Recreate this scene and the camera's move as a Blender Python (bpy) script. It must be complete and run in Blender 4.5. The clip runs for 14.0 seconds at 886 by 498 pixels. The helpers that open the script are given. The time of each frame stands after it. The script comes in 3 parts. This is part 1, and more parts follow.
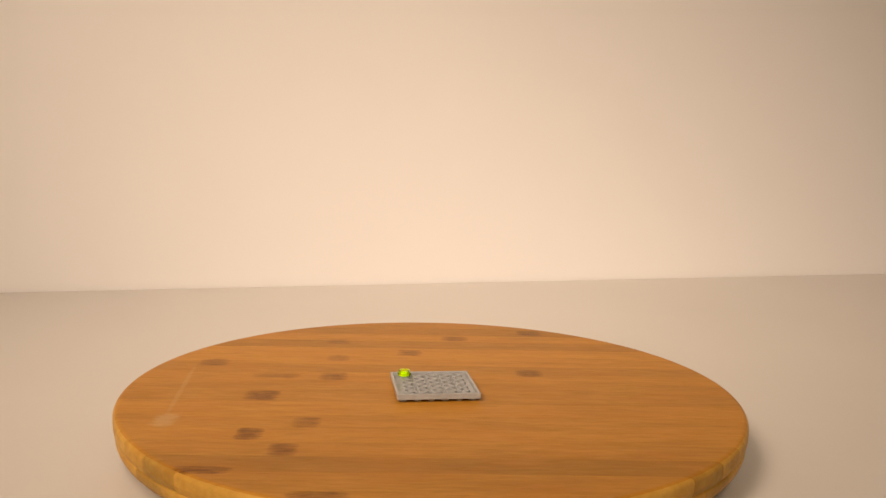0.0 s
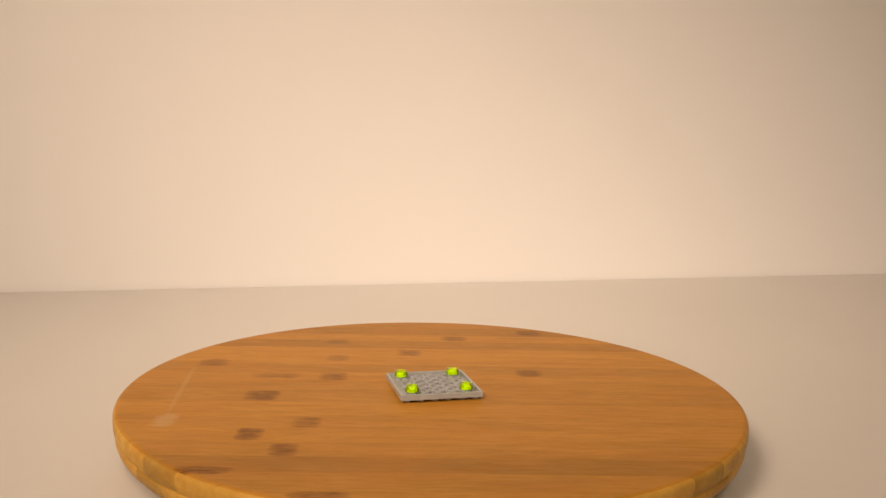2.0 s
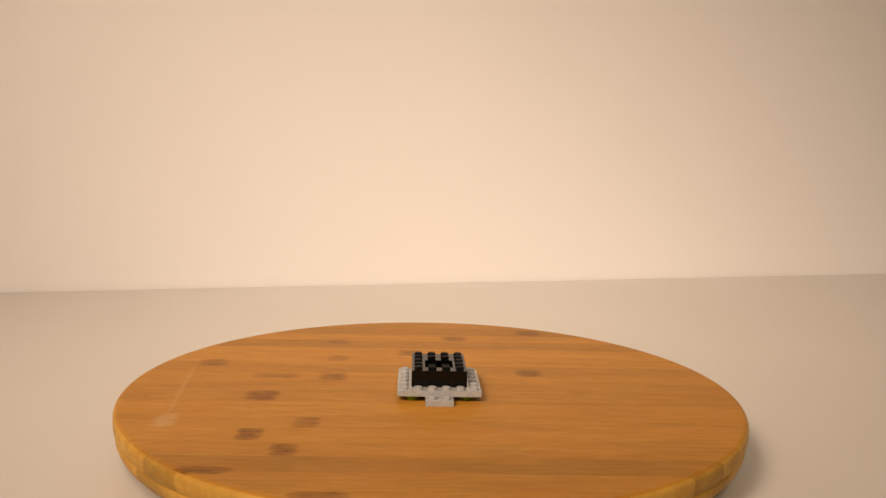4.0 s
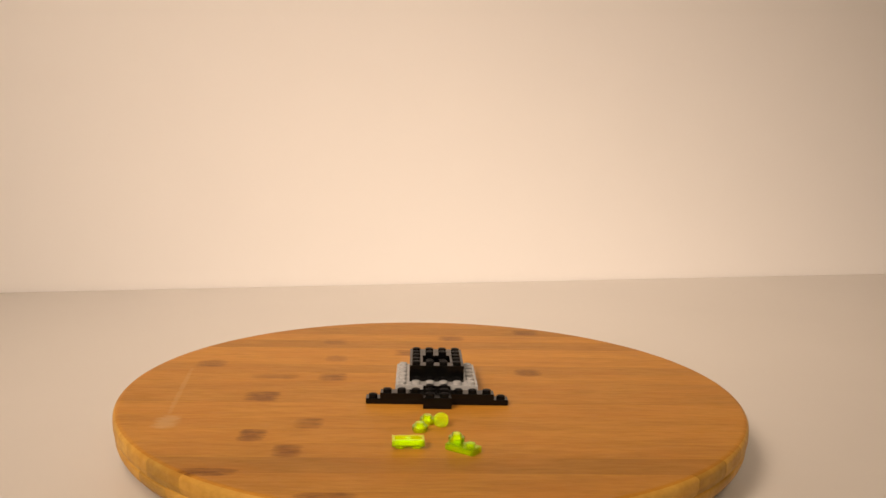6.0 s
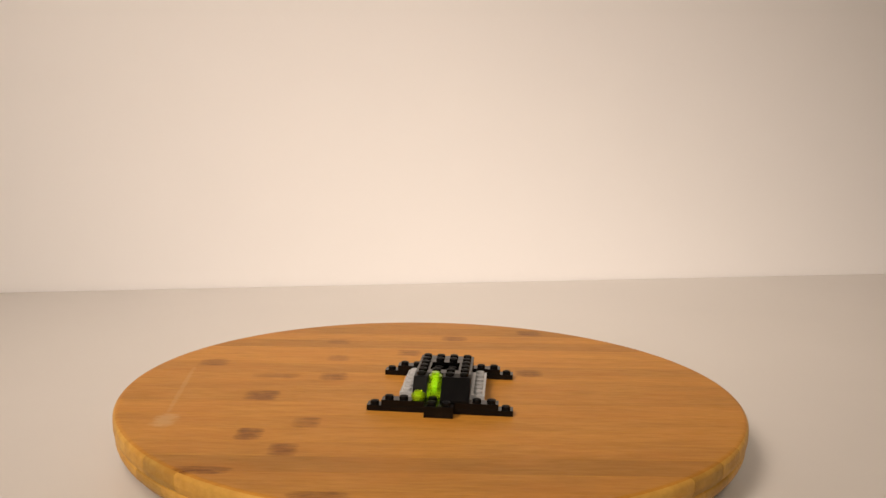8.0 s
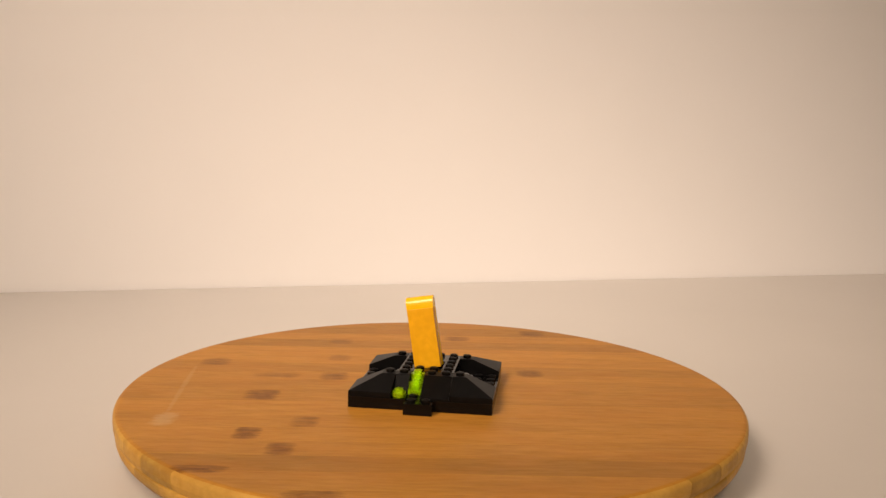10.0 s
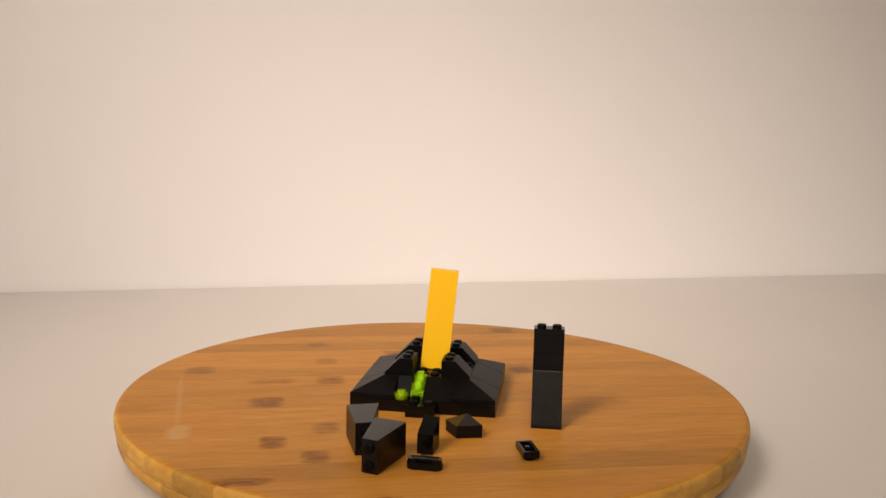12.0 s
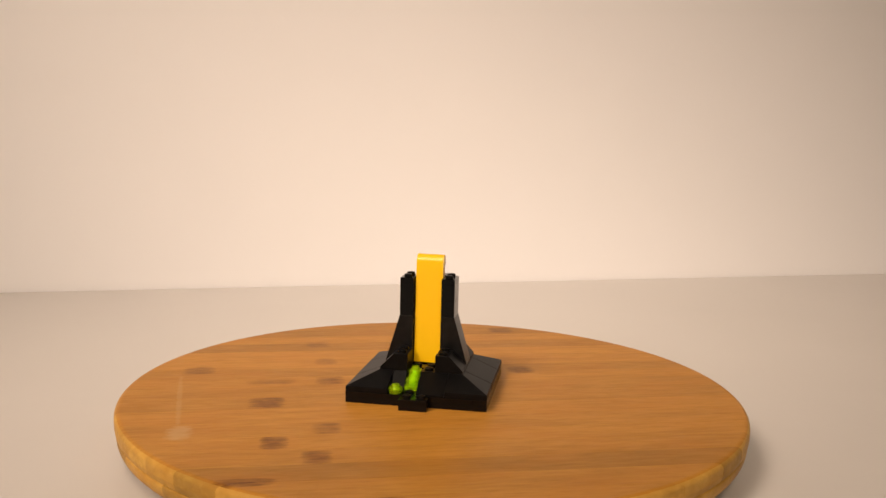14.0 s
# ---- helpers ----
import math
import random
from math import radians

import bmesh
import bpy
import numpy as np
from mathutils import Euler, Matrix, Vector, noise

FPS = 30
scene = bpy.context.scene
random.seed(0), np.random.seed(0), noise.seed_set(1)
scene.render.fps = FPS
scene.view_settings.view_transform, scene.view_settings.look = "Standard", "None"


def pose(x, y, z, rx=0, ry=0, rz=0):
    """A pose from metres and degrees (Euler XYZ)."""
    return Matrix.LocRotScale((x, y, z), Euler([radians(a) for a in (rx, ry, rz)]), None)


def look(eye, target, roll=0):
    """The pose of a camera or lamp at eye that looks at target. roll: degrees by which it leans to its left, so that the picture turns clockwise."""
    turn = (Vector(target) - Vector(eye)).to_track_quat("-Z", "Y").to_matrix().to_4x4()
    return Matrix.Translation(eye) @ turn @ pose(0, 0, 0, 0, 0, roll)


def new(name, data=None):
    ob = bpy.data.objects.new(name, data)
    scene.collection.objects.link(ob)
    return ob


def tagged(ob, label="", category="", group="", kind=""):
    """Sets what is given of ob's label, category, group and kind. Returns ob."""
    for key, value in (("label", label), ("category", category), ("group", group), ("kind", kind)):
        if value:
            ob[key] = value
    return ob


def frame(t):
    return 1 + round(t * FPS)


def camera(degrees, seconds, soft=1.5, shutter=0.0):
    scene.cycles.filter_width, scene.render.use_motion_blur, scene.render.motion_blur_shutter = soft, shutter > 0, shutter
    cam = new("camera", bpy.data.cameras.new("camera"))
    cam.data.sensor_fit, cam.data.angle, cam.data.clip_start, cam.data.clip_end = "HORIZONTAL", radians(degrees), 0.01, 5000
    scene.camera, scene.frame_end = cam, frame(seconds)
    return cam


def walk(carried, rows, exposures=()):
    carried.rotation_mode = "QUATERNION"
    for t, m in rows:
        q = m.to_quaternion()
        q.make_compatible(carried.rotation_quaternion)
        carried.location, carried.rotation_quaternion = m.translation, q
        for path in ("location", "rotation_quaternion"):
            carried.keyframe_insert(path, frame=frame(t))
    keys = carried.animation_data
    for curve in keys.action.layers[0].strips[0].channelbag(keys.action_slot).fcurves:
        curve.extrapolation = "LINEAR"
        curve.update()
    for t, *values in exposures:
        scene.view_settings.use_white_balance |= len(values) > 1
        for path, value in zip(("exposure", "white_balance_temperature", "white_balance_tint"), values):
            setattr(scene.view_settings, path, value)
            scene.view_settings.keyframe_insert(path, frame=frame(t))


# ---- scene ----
MM = 0.001

# ---- camera: it stands still ----
cam = camera(53.6, 14.0, soft=1.5)
EYE = pose(0.00445, -0.51369, 0.15075, 82.52, 0, 0) @ pose(0, 0, 0, 0, 0, 1.319)
BALANCE = ((0.0, -0.16, 7010), (4.6, -0.10, 6860), (6.8, -0.05, 6650), (7.4, -0.05, 6500), (8.0, -0.06, 6060), (9.2, -0.08, 6580), (11.4, -0.08, 6630),
           (12.0, -0.08, 6000), (12.6, -0.06, 6480), (14.1, -0.05, 6480))
EXPOSURES = []
for (t, stops, kelvin), (end, _, _) in zip(BALANCE, BALANCE[1:]):
    tint = 7.0 if kelvin < 6200 else 10.0
    EXPOSURES += [(t, stops, kelvin, tint), (end - 1 / FPS, stops, kelvin, tint)]
walk(cam, [(0.0, EYE), (14.0, EYE)], EXPOSURES)

# ---- light: a warm key lamp at the front left and an added fill lamp ----
world = bpy.data.worlds.new("room_air")
world.use_nodes = True
world.node_tree.nodes["Background"].inputs[0].default_value = (1.0, 0.82, 0.62, 1)
world.node_tree.nodes["Background"].inputs[1].default_value = 0.02
scene.world = world


def area_lamp(name, eye, target, size, watts, colour):
    data = bpy.data.lights.new(name, "AREA")
    data.shape, data.size, data.energy, data.color = "DISK", size, watts, colour
    ob = new(name, data)
    ob.matrix_world = look(eye, target)
    return ob


def spot_lamp(name, eye, target, cone, radius, watts, colour):
    data = bpy.data.lights.new(name, "SPOT")
    data.spot_size, data.spot_blend, data.shadow_soft_size, data.energy, data.color = radians(cone), 1.0, radius, watts, colour
    ob = new(name, data)
    ob.matrix_world = look(eye, target)
    return ob


# Unseen key light from the left; its narrow cone stands in for lens vignetting.
spot_lamp("desk_lamp", (-0.80, -0.96, 1.25), (0.03, 0.305, 0.046), 37.0, 0.38, 243.0, (1.0, 0.775, 0.60))
# Added unseen fill; it lights the rear wall that the black bricks reflect.
area_lamp("ceiling_lamp", (0.20, -1.9, 1.66), (0.20, -2.0, 0.0), 0.60, 38.0, (1.0, 0.80, 0.60))


# ---- materials ----
def material(name):
    m = bpy.data.materials.new(name)
    m.use_nodes = True
    return m, m.node_tree, m.node_tree.nodes["Principled BSDF"]


def node(tree, kind, **values):
    n = tree.nodes.new(kind)
    for key, value in values.items():
        n.inputs[key.replace("_", " ")].default_value = value
    return n


def mixed(tree, fac, a, b, mode="MIX"):
    """A colour mix; a and b are colours or sockets."""
    n = tree.nodes.new("ShaderNodeMix")
    n.data_type, n.blend_type = "RGBA", mode
    for socket, value in ((n.inputs[0], fac), (n.inputs[6], a), (n.inputs[7], b)):
        if isinstance(value, bpy.types.NodeSocket):
            tree.links.new(value, socket)
        elif isinstance(value, (int, float)):
            socket.default_value = value
        else:
            socket.default_value = (*value, 1)
    return n.outputs[2]


def ramp(tree, socket, lo, hi):
    n = tree.nodes.new("ShaderNodeMapRange")
    n.inputs[1].default_value, n.inputs[2].default_value = lo, hi
    tree.links.new(socket, n.inputs[0])
    return n.outputs[0]


def math_node(tree, op, a, b=0.0):
    n = tree.nodes.new("ShaderNodeMath")
    n.operation = op
    for socket, value in ((n.inputs[0], a), (n.inputs[1], b)):
        if isinstance(value, bpy.types.NodeSocket):
            tree.links.new(value, socket)
        else:
            socket.default_value = value
    return n.outputs[0]


def coords(tree, scale=(1, 1, 1)):
    c = tree.nodes.new("ShaderNodeTexCoord")
    m = tree.nodes.new("ShaderNodeMapping")
    m.inputs["Scale"].default_value = scale
    tree.links.new(c.outputs["Object"], m.inputs["Vector"])
    return m.outputs[0]


def noise_of(tree, vector, scale, detail=3.0, rough=0.5):
    n = node(tree, "ShaderNodeTexNoise", Scale=scale, Detail=detail, Roughness=rough)
    tree.links.new(vector, n.inputs["Vector"])
    return n.outputs["Fac"]


def bump(tree, bsdf, height, strength, distance):
    b = node(tree, "ShaderNodeBump", Strength=strength, Distance=distance)
    tree.links.new(height, b.inputs["Height"])
    tree.links.new(b.outputs[0], bsdf.inputs["Normal"])


def plastic(name, colour, rough=0.25, dust=0.10, gloss=0.5):
    """Glossy moulded plastic with faint handling marks."""
    m, tree, bsdf = material(name)
    v = coords(tree)
    grime = noise_of(tree, v, 260, 4)
    fine = noise_of(tree, v, 2600, 2)
    lighter = tuple(min(1, c * (1 + 2 * dust) + 0.04 * dust) for c in colour)
    tree.links.new(mixed(tree, ramp(tree, grime, 0.40, 0.75), colour, lighter), bsdf.inputs["Base Color"])
    tree.links.new(math_node(tree, "ADD", math_node(tree, "MULTIPLY", grime, dust), rough - dust / 2), bsdf.inputs["Roughness"])
    bsdf.inputs["Specular IOR Level"].default_value = gloss
    bump(tree, bsdf, fine, 0.06, 0.0001)
    return m


def clear_plastic(name, tint, glow):
    """Clear tinted plastic under a glossy skin; added scatter imitates a fluorescent glow."""
    m, tree, bsdf = material(name)
    tree.nodes.remove(bsdf)
    v = coords(tree)

    def blend(fac, a, b):
        n = tree.nodes.new("ShaderNodeMixShader")
        if isinstance(fac, float):
            n.inputs[0].default_value = fac
        else:
            tree.links.new(fac, n.inputs[0])
        tree.links.new(a, n.inputs[1])
        tree.links.new(b, n.inputs[2])
        return n.outputs[0]

    def shader(kind, colour):
        n = tree.nodes.new(kind)
        n.inputs["Color"].default_value = (*colour, 1)
        return n

    glow_scatter = blend(0.5, shader("ShaderNodeBsdfDiffuse", glow).outputs[0], shader("ShaderNodeBsdfTranslucent", glow).outputs[0])
    # Summed, not mixed: the extra brightness imitates glow from inside.
    both = tree.nodes.new("ShaderNodeAddShader")
    tree.links.new(shader("ShaderNodeBsdfTransparent", tint).outputs[0], both.inputs[0])
    tree.links.new(glow_scatter, both.inputs[1])
    inside = both.outputs[0]
    skin = shader("ShaderNodeBsdfGlossy", (1, 1, 1))
    tree.links.new(math_node(tree, "ADD", math_node(tree, "MULTIPLY", noise_of(tree, v, 300), 0.10), 0.06), skin.inputs["Roughness"])
    edge = node(tree, "ShaderNodeFresnel", IOR=1.45)
    tree.links.new(blend(edge.outputs[0], inside, skin.outputs[0]), tree.nodes["Material Output"].inputs["Surface"])
    return m


KNOTS = ((-98, -24, 9, 9.5), (-93, -89, 6.5, 9), (-73, -110, 7, 8.5), (-61, 17, 8, 9), (62, 31, 8, 8), (-67, -70, 7, 8.5),
         (-141, 46, 9, 8), (-66, 108, 8, 8), (76, 145, 9, 8), (18, 123, 9, 7.5), (-15, 79, 8, 8), (-62, 62, 7, 7.5),
         (-105, -137, 12, 4.5), (-50, -164, 12, 5), (-95, 17, 14, 5))


def bamboo(name, light, dark, knots=(), vary=0.34, grain=1.0):
    """Laminated bamboo: long fibres, a tone for every strip, dark nodes where the cane had its joints, worn varnish."""
    m, tree, bsdf = material(name)
    info = tree.nodes.new("ShaderNodeObjectInfo")
    shift = tree.nodes.new("ShaderNodeVectorMath")
    shift.operation = "ADD"
    tree.links.new(coords(tree), shift.inputs[0])
    spread = tree.nodes.new("ShaderNodeCombineXYZ")
    tree.links.new(math_node(tree, "MULTIPLY", info.outputs["Random"], 7.0), spread.inputs[0])
    tree.links.new(spread.outputs[0], shift.inputs[1])
    stretch = tree.nodes.new("ShaderNodeMapping")
    stretch.inputs["Scale"].default_value = (38, 260, 260)
    tree.links.new(shift.outputs[0], stretch.inputs["Vector"])
    broad = tree.nodes.new("ShaderNodeMapping")
    broad.inputs["Scale"].default_value = (9, 62, 62)
    tree.links.new(shift.outputs[0], broad.inputs["Vector"])
    fibre = noise_of(tree, stretch.outputs[0], 1.6, 5, 0.70)
    streak = noise_of(tree, broad.outputs[0], 1.6, 4, 0.6)
    blotch = noise_of(tree, coords(tree, (20, 48, 48)), 1.0, 4)
    fleck = noise_of(tree, coords(tree, (60, 420, 420)), 1.0, 3)
    colour = mixed(tree, ramp(tree, streak, 0.25, 0.80), light, dark)
    colour = mixed(tree, math_node(tree, "MULTIPLY", ramp(tree, fibre, 0.42, 0.70), 0.45 * grain), colour, tuple(c * 0.45 for c in dark))
    mid = tree.nodes.new("ShaderNodeMapping")
    mid.inputs["Scale"].default_value = (13, 150, 150)
    tree.links.new(shift.outputs[0], mid.inputs["Vector"])
    line = noise_of(tree, mid.outputs[0], 1.7, 3, 0.6)
    colour = mixed(tree, math_node(tree, "MULTIPLY", ramp(tree, line, 0.54, 0.76), 0.28 * grain), colour, tuple(c * 0.55 for c in dark))
    colour = mixed(tree, math_node(tree, "MULTIPLY", ramp(tree, line, 0.46, 0.30), 0.25 * grain), colour, tuple(min(1, c * 1.25) for c in light))
    tone = math_node(tree, "ADD", math_node(tree, "MULTIPLY", info.outputs["Random"], vary), 1.0 - vary / 2)
    toned = tree.nodes.new("ShaderNodeVectorMath")
    toned.operation = "SCALE"
    tree.links.new(colour, toned.inputs[0])
    tree.links.new(tone, toned.inputs["Scale"])
    colour = mixed(tree, math_node(tree, "MULTIPLY", ramp(tree, blotch, 0.42, 0.70), 0.40), toned.outputs[0], (light[0] * 0.96, light[1] * 0.80, light[2] * 0.60))
    colour = mixed(tree, math_node(tree, "MULTIPLY", ramp(tree, fleck, 0.55, 0.75), 0.35 * grain), colour, tuple(c * 0.6 for c in dark))
    colour = mixed(tree, math_node(tree, "MULTIPLY", ramp(tree, fleck, 0.42, 0.25), 0.30 * grain), colour, tuple(min(1, c * 1.3) for c in light))
    if knots:
        place = tree.nodes.new("ShaderNodeSeparateXYZ")
        tree.links.new(coords(tree, (1000, 1000, 1000)), place.inputs[0])
        wob = math_node(tree, "MULTIPLY", math_node(tree, "SUBTRACT", noise_of(tree, coords(tree, (0.7, 2.0, 1.0)), 150, 4, 0.6), 0.5), 3.4)
        total = None
        for i, (x, y, hx, hy) in enumerate(knots):
            depth = (1.0, 0.95, 0.85, 0.8, 0.85, 0.65, 0.7, 0.55, 0.8, 0.75, 0.7, 0.55, 1.0, 0.85, 0.5)[i]
            dx = math_node(tree, "DIVIDE", math_node(tree, "SUBTRACT", place.outputs[0], x), hx)
            dy = math_node(tree, "DIVIDE", math_node(tree, "SUBTRACT", place.outputs[1], y), hy)
            far = math_node(tree, "ADD", math_node(tree, "POWER", math_node(tree, "ABSOLUTE", dx), 3.0), math_node(tree, "POWER", math_node(tree, "ABSOLUTE", dy), 6.0))
            inside = math_node(tree, "MULTIPLY", math_node(tree, "SUBTRACT", 1.5, math_node(tree, "ADD", far, wob)), 0.62)
            n = tree.nodes.new("ShaderNodeClamp")
            tree.links.new(inside, n.inputs[0])
            inked = math_node(tree, "MULTIPLY", n.outputs[0], depth)
            total = inked if total is None else math_node(tree, "MAXIMUM", total, inked)
        vein = ramp(tree, noise_of(tree, coords(tree, (45, 330, 330)), 1.2, 4, 0.65), 0.42, 0.62)
        colour = mixed(tree, math_node(tree, "MULTIPLY", total, math_node(tree, "ADD", 0.62, math_node(tree, "MULTIPLY", vein, 0.36))), colour, (0.100, 0.028, 0.002))
        worn = math_node(tree, "ADD", math_node(tree, "MULTIPLY", place.outputs[1], 0.10), 147.7)
        lx = math_node(tree, "DIVIDE", math_node(tree, "ADD", place.outputs[0], worn), 1.6)
        ly = math_node(tree, "DIVIDE", math_node(tree, "ADD", place.outputs[1], 13.0), 48.0)
        px = math_node(tree, "DIVIDE", math_node(tree, "ADD", place.outputs[0], 140.0), 6.5)
        py = math_node(tree, "DIVIDE", math_node(tree, "ADD", place.outputs[1], 70.0), 11.0)
        marks = []
        for a, b in ((lx, ly), (px, py)):
            far = math_node(tree, "ADD", math_node(tree, "POWER", math_node(tree, "ABSOLUTE", a), 2.0), math_node(tree, "POWER", math_node(tree, "ABSOLUTE", b), 4.0))
            n = tree.nodes.new("ShaderNodeClamp")
            tree.links.new(math_node(tree, "SUBTRACT", 1.2, math_node(tree, "ADD", far, wob)), n.inputs[0])
            marks.append(n.outputs[0])
        worn_mask = math_node(tree, "MULTIPLY", math_node(tree, "MAXIMUM", math_node(tree, "MULTIPLY", marks[0], 0.5), marks[1]), 0.42)
        colour = mixed(tree, worn_mask, colour, (0.55, 0.38, 0.20))
    tree.links.new(colour, bsdf.inputs["Base Color"])
    tree.links.new(math_node(tree, "ADD", math_node(tree, "MULTIPLY", fibre, 0.25), 0.36), bsdf.inputs["Roughness"])
    bsdf.inputs["Specular IOR Level"].default_value = 0.17
    bump(tree, bsdf, fibre, 0.10, 0.0003)
    return m


def painted(name, colour, rough, scale, spread=0.06, strength=0.08):
    m, tree, bsdf = material(name)
    v = coords(tree)
    a, b = noise_of(tree, v, scale, 4), noise_of(tree, v, scale * 40, 3)
    tree.links.new(mixed(tree, ramp(tree, a, 0.3, 0.7), colour, tuple(c * (1 - spread) for c in colour)), bsdf.inputs["Base Color"])
    bsdf.inputs["Roughness"].default_value = rough
    bump(tree, bsdf, b, strength, 0.0006)
    return m


BLACK = plastic("black_plastic", (0.0016, 0.0016, 0.0019), 0.17, 0.035, 0.21)
GRAINED = plastic("grained_black_plastic", (0.0016, 0.0016, 0.0019), 0.42, 0.035, 0.13)
SMUDGED = plastic("smudged_black_plastic", (0.0018, 0.0018, 0.0022), 0.34, 0.10, 0.29)
EMBOSSED = plastic("embossed_black_plastic", (0.0016, 0.0016, 0.0019), 0.46, 0.035, 0.11)
GREY = plastic("light_grey_plastic", (0.31, 0.32, 0.335), 0.20, 0.08, 0.5)
AMBER = plastic("amber_plastic", (0.66, 0.335, 0.005), 0.40, 0.06, 0.3)
YELLOW = plastic("yellow_plastic", (0.80, 0.475, 0.004), 0.26, 0.0)
NEON = clear_plastic("clear_neon_plastic", (0.84, 0.92, 0.06), (0.24, 0.37, 0.003))
WOOD = bamboo("bamboo_face", (0.450, 0.213, 0.033), (0.312, 0.133, 0.016), KNOTS, 0.36, 0.55)
EDGE = bamboo("bamboo_edge", (0.52, 0.31, 0.065), (0.32, 0.155, 0.026), (), 0.50, 0.35)
DARK = plastic("dark_bearing", (0.05, 0.05, 0.05), 0.5)
WALL = painted("wall_paint", (0.81, 0.805, 0.825), 0.85, 3.0, 0.03)
# Darkened colour for the unseen walls, so that black bricks reflect less light.
DIM_WALL = painted("darkened_wall_paint", (0.46, 0.43, 0.38), 0.85, 3.0, 0.05)
TABLE = painted("white_table_laminate", (0.575, 0.553, 0.532), 0.40, 5.0, 0.03, 0.04)
FLOOR = bamboo("floor_boards", (0.30, 0.18, 0.09), (0.20, 0.11, 0.05))


# ---- building tools: lengths in millimetres ----
def box(bm, x0, x1, y0, y1, z0, z1, soft=0.16):
    made = bmesh.ops.create_cube(bm, size=1.0)["verts"]
    for v in made:
        v.co = Vector((x0 + (v.co.x + 0.5) * (x1 - x0), y0 + (v.co.y + 0.5) * (y1 - y0), z0 + (v.co.z + 0.5) * (z1 - z0))) * MM
    if soft:
        edges = list({e for v in made for e in v.link_edges})
        bmesh.ops.bevel(bm, geom=edges, offset=soft * MM, segments=2, affect="EDGES", profile=0.6)
    return bm


def hull(bm, points, soft=0.25):
    made = [bm.verts.new(Vector(p) * MM) for p in points]
    bmesh.ops.convex_hull(bm, input=made)
    bmesh.ops.dissolve_limit(bm, angle_limit=0.01, verts=bm.verts[:], edges=bm.edges[:])
    if soft:
        bmesh.ops.bevel(bm, geom=bm.edges[:], offset=soft * MM, segments=2, affect="EDGES", profile=0.6)
    return bm


def prism(bm, x0, x1, profile, soft=0.25):
    """A profile of (y, z) drawn out along x."""
    return hull(bm, [(x, y, z) for x in (x0, x1) for y, z in profile], soft)


def lathe(bm, profile, steps=32):
    """A closed ring of (radius, z) turned about z."""
    rings = []
    for k in range(steps):
        a = 2 * math.pi * k / steps
        rings.append([bm.verts.new((r * math.cos(a) * MM, r * math.sin(a) * MM, z * MM)) for r, z in profile])
    n = len(profile)
    for k in range(steps):
        a, b = rings[k], rings[(k + 1) % steps]
        for i in range(n):
            j = (i + 1) % n
            quad = [a[i], b[i], b[j], a[j]]
            if profile[i][0] < 1e-6 and profile[j][0] < 1e-6:
                continue
            bm.faces.new(quad)
    bmesh.ops.remove_doubles(bm, verts=bm.verts[:], dist=1e-7)
    bmesh.ops.recalc_face_normals(bm, faces=bm.faces[:])
    return bm


def mesh_of(name, bm, mat, smooth=False):
    bmesh.ops.recalc_face_normals(bm, faces=bm.faces[:])
    me = bpy.data.meshes.new(name)
    bm.to_mesh(me)
    bm.free()
    me.materials.append(mat)
    if smooth:
        for p in me.polygons:
            p.use_smooth = True
        me.set_sharp_from_angle(angle=radians(35))
    return me


def part(name, bm, mat, parent, label="", smooth=False):
    ob = new(name, mesh_of(name, bm, mat, smooth))
    ob.parent = parent
    if label:
        tagged(ob, label)
    return ob


def thing(name, label, category, group="", kind=""):
    return tagged(new(name), label, category, group, kind)


STUD = {}


def stud_mesh(mat):
    """A stud with a soft rim and two raised bars across its top."""
    bm = lathe(bmesh.new(), [(0, -0.2), (2.4, -0.2), (2.4, 1.42), (2.33, 1.6), (2.15, 1.68), (0, 1.7)], 20)
    for y in (-0.55, 0.55):
        box(bm, -1.5, 1.5, y - 0.32, y + 0.32, 1.6, 1.84, 0.06)
    me = mesh_of("stud", bm, mat, True)
    if mat is BLACK:
        me.materials.append(EMBOSSED)
        for p in me.polygons:
            if p.center.z > 1.5 * MM:
                p.material_index = 1
    return me


def studs(parent, places, mat):
    """One stud at each (x, y, z): z is the face that it stands on."""
    if mat.name not in STUD:
        STUD[mat.name] = stud_mesh(mat)
    for x, y, z in places:
        ob = new("stud", STUD[mat.name])
        ob.parent = parent
        ob.location = (x * MM, y * MM, z * MM)


def grid(nx, ny, z, x0=0.0, y0=0.0):
    return [(x0 + (i - (nx - 1) / 2) * 8, y0 + (j - (ny - 1) / 2) * 8, z) for i in range(nx) for j in range(ny)]


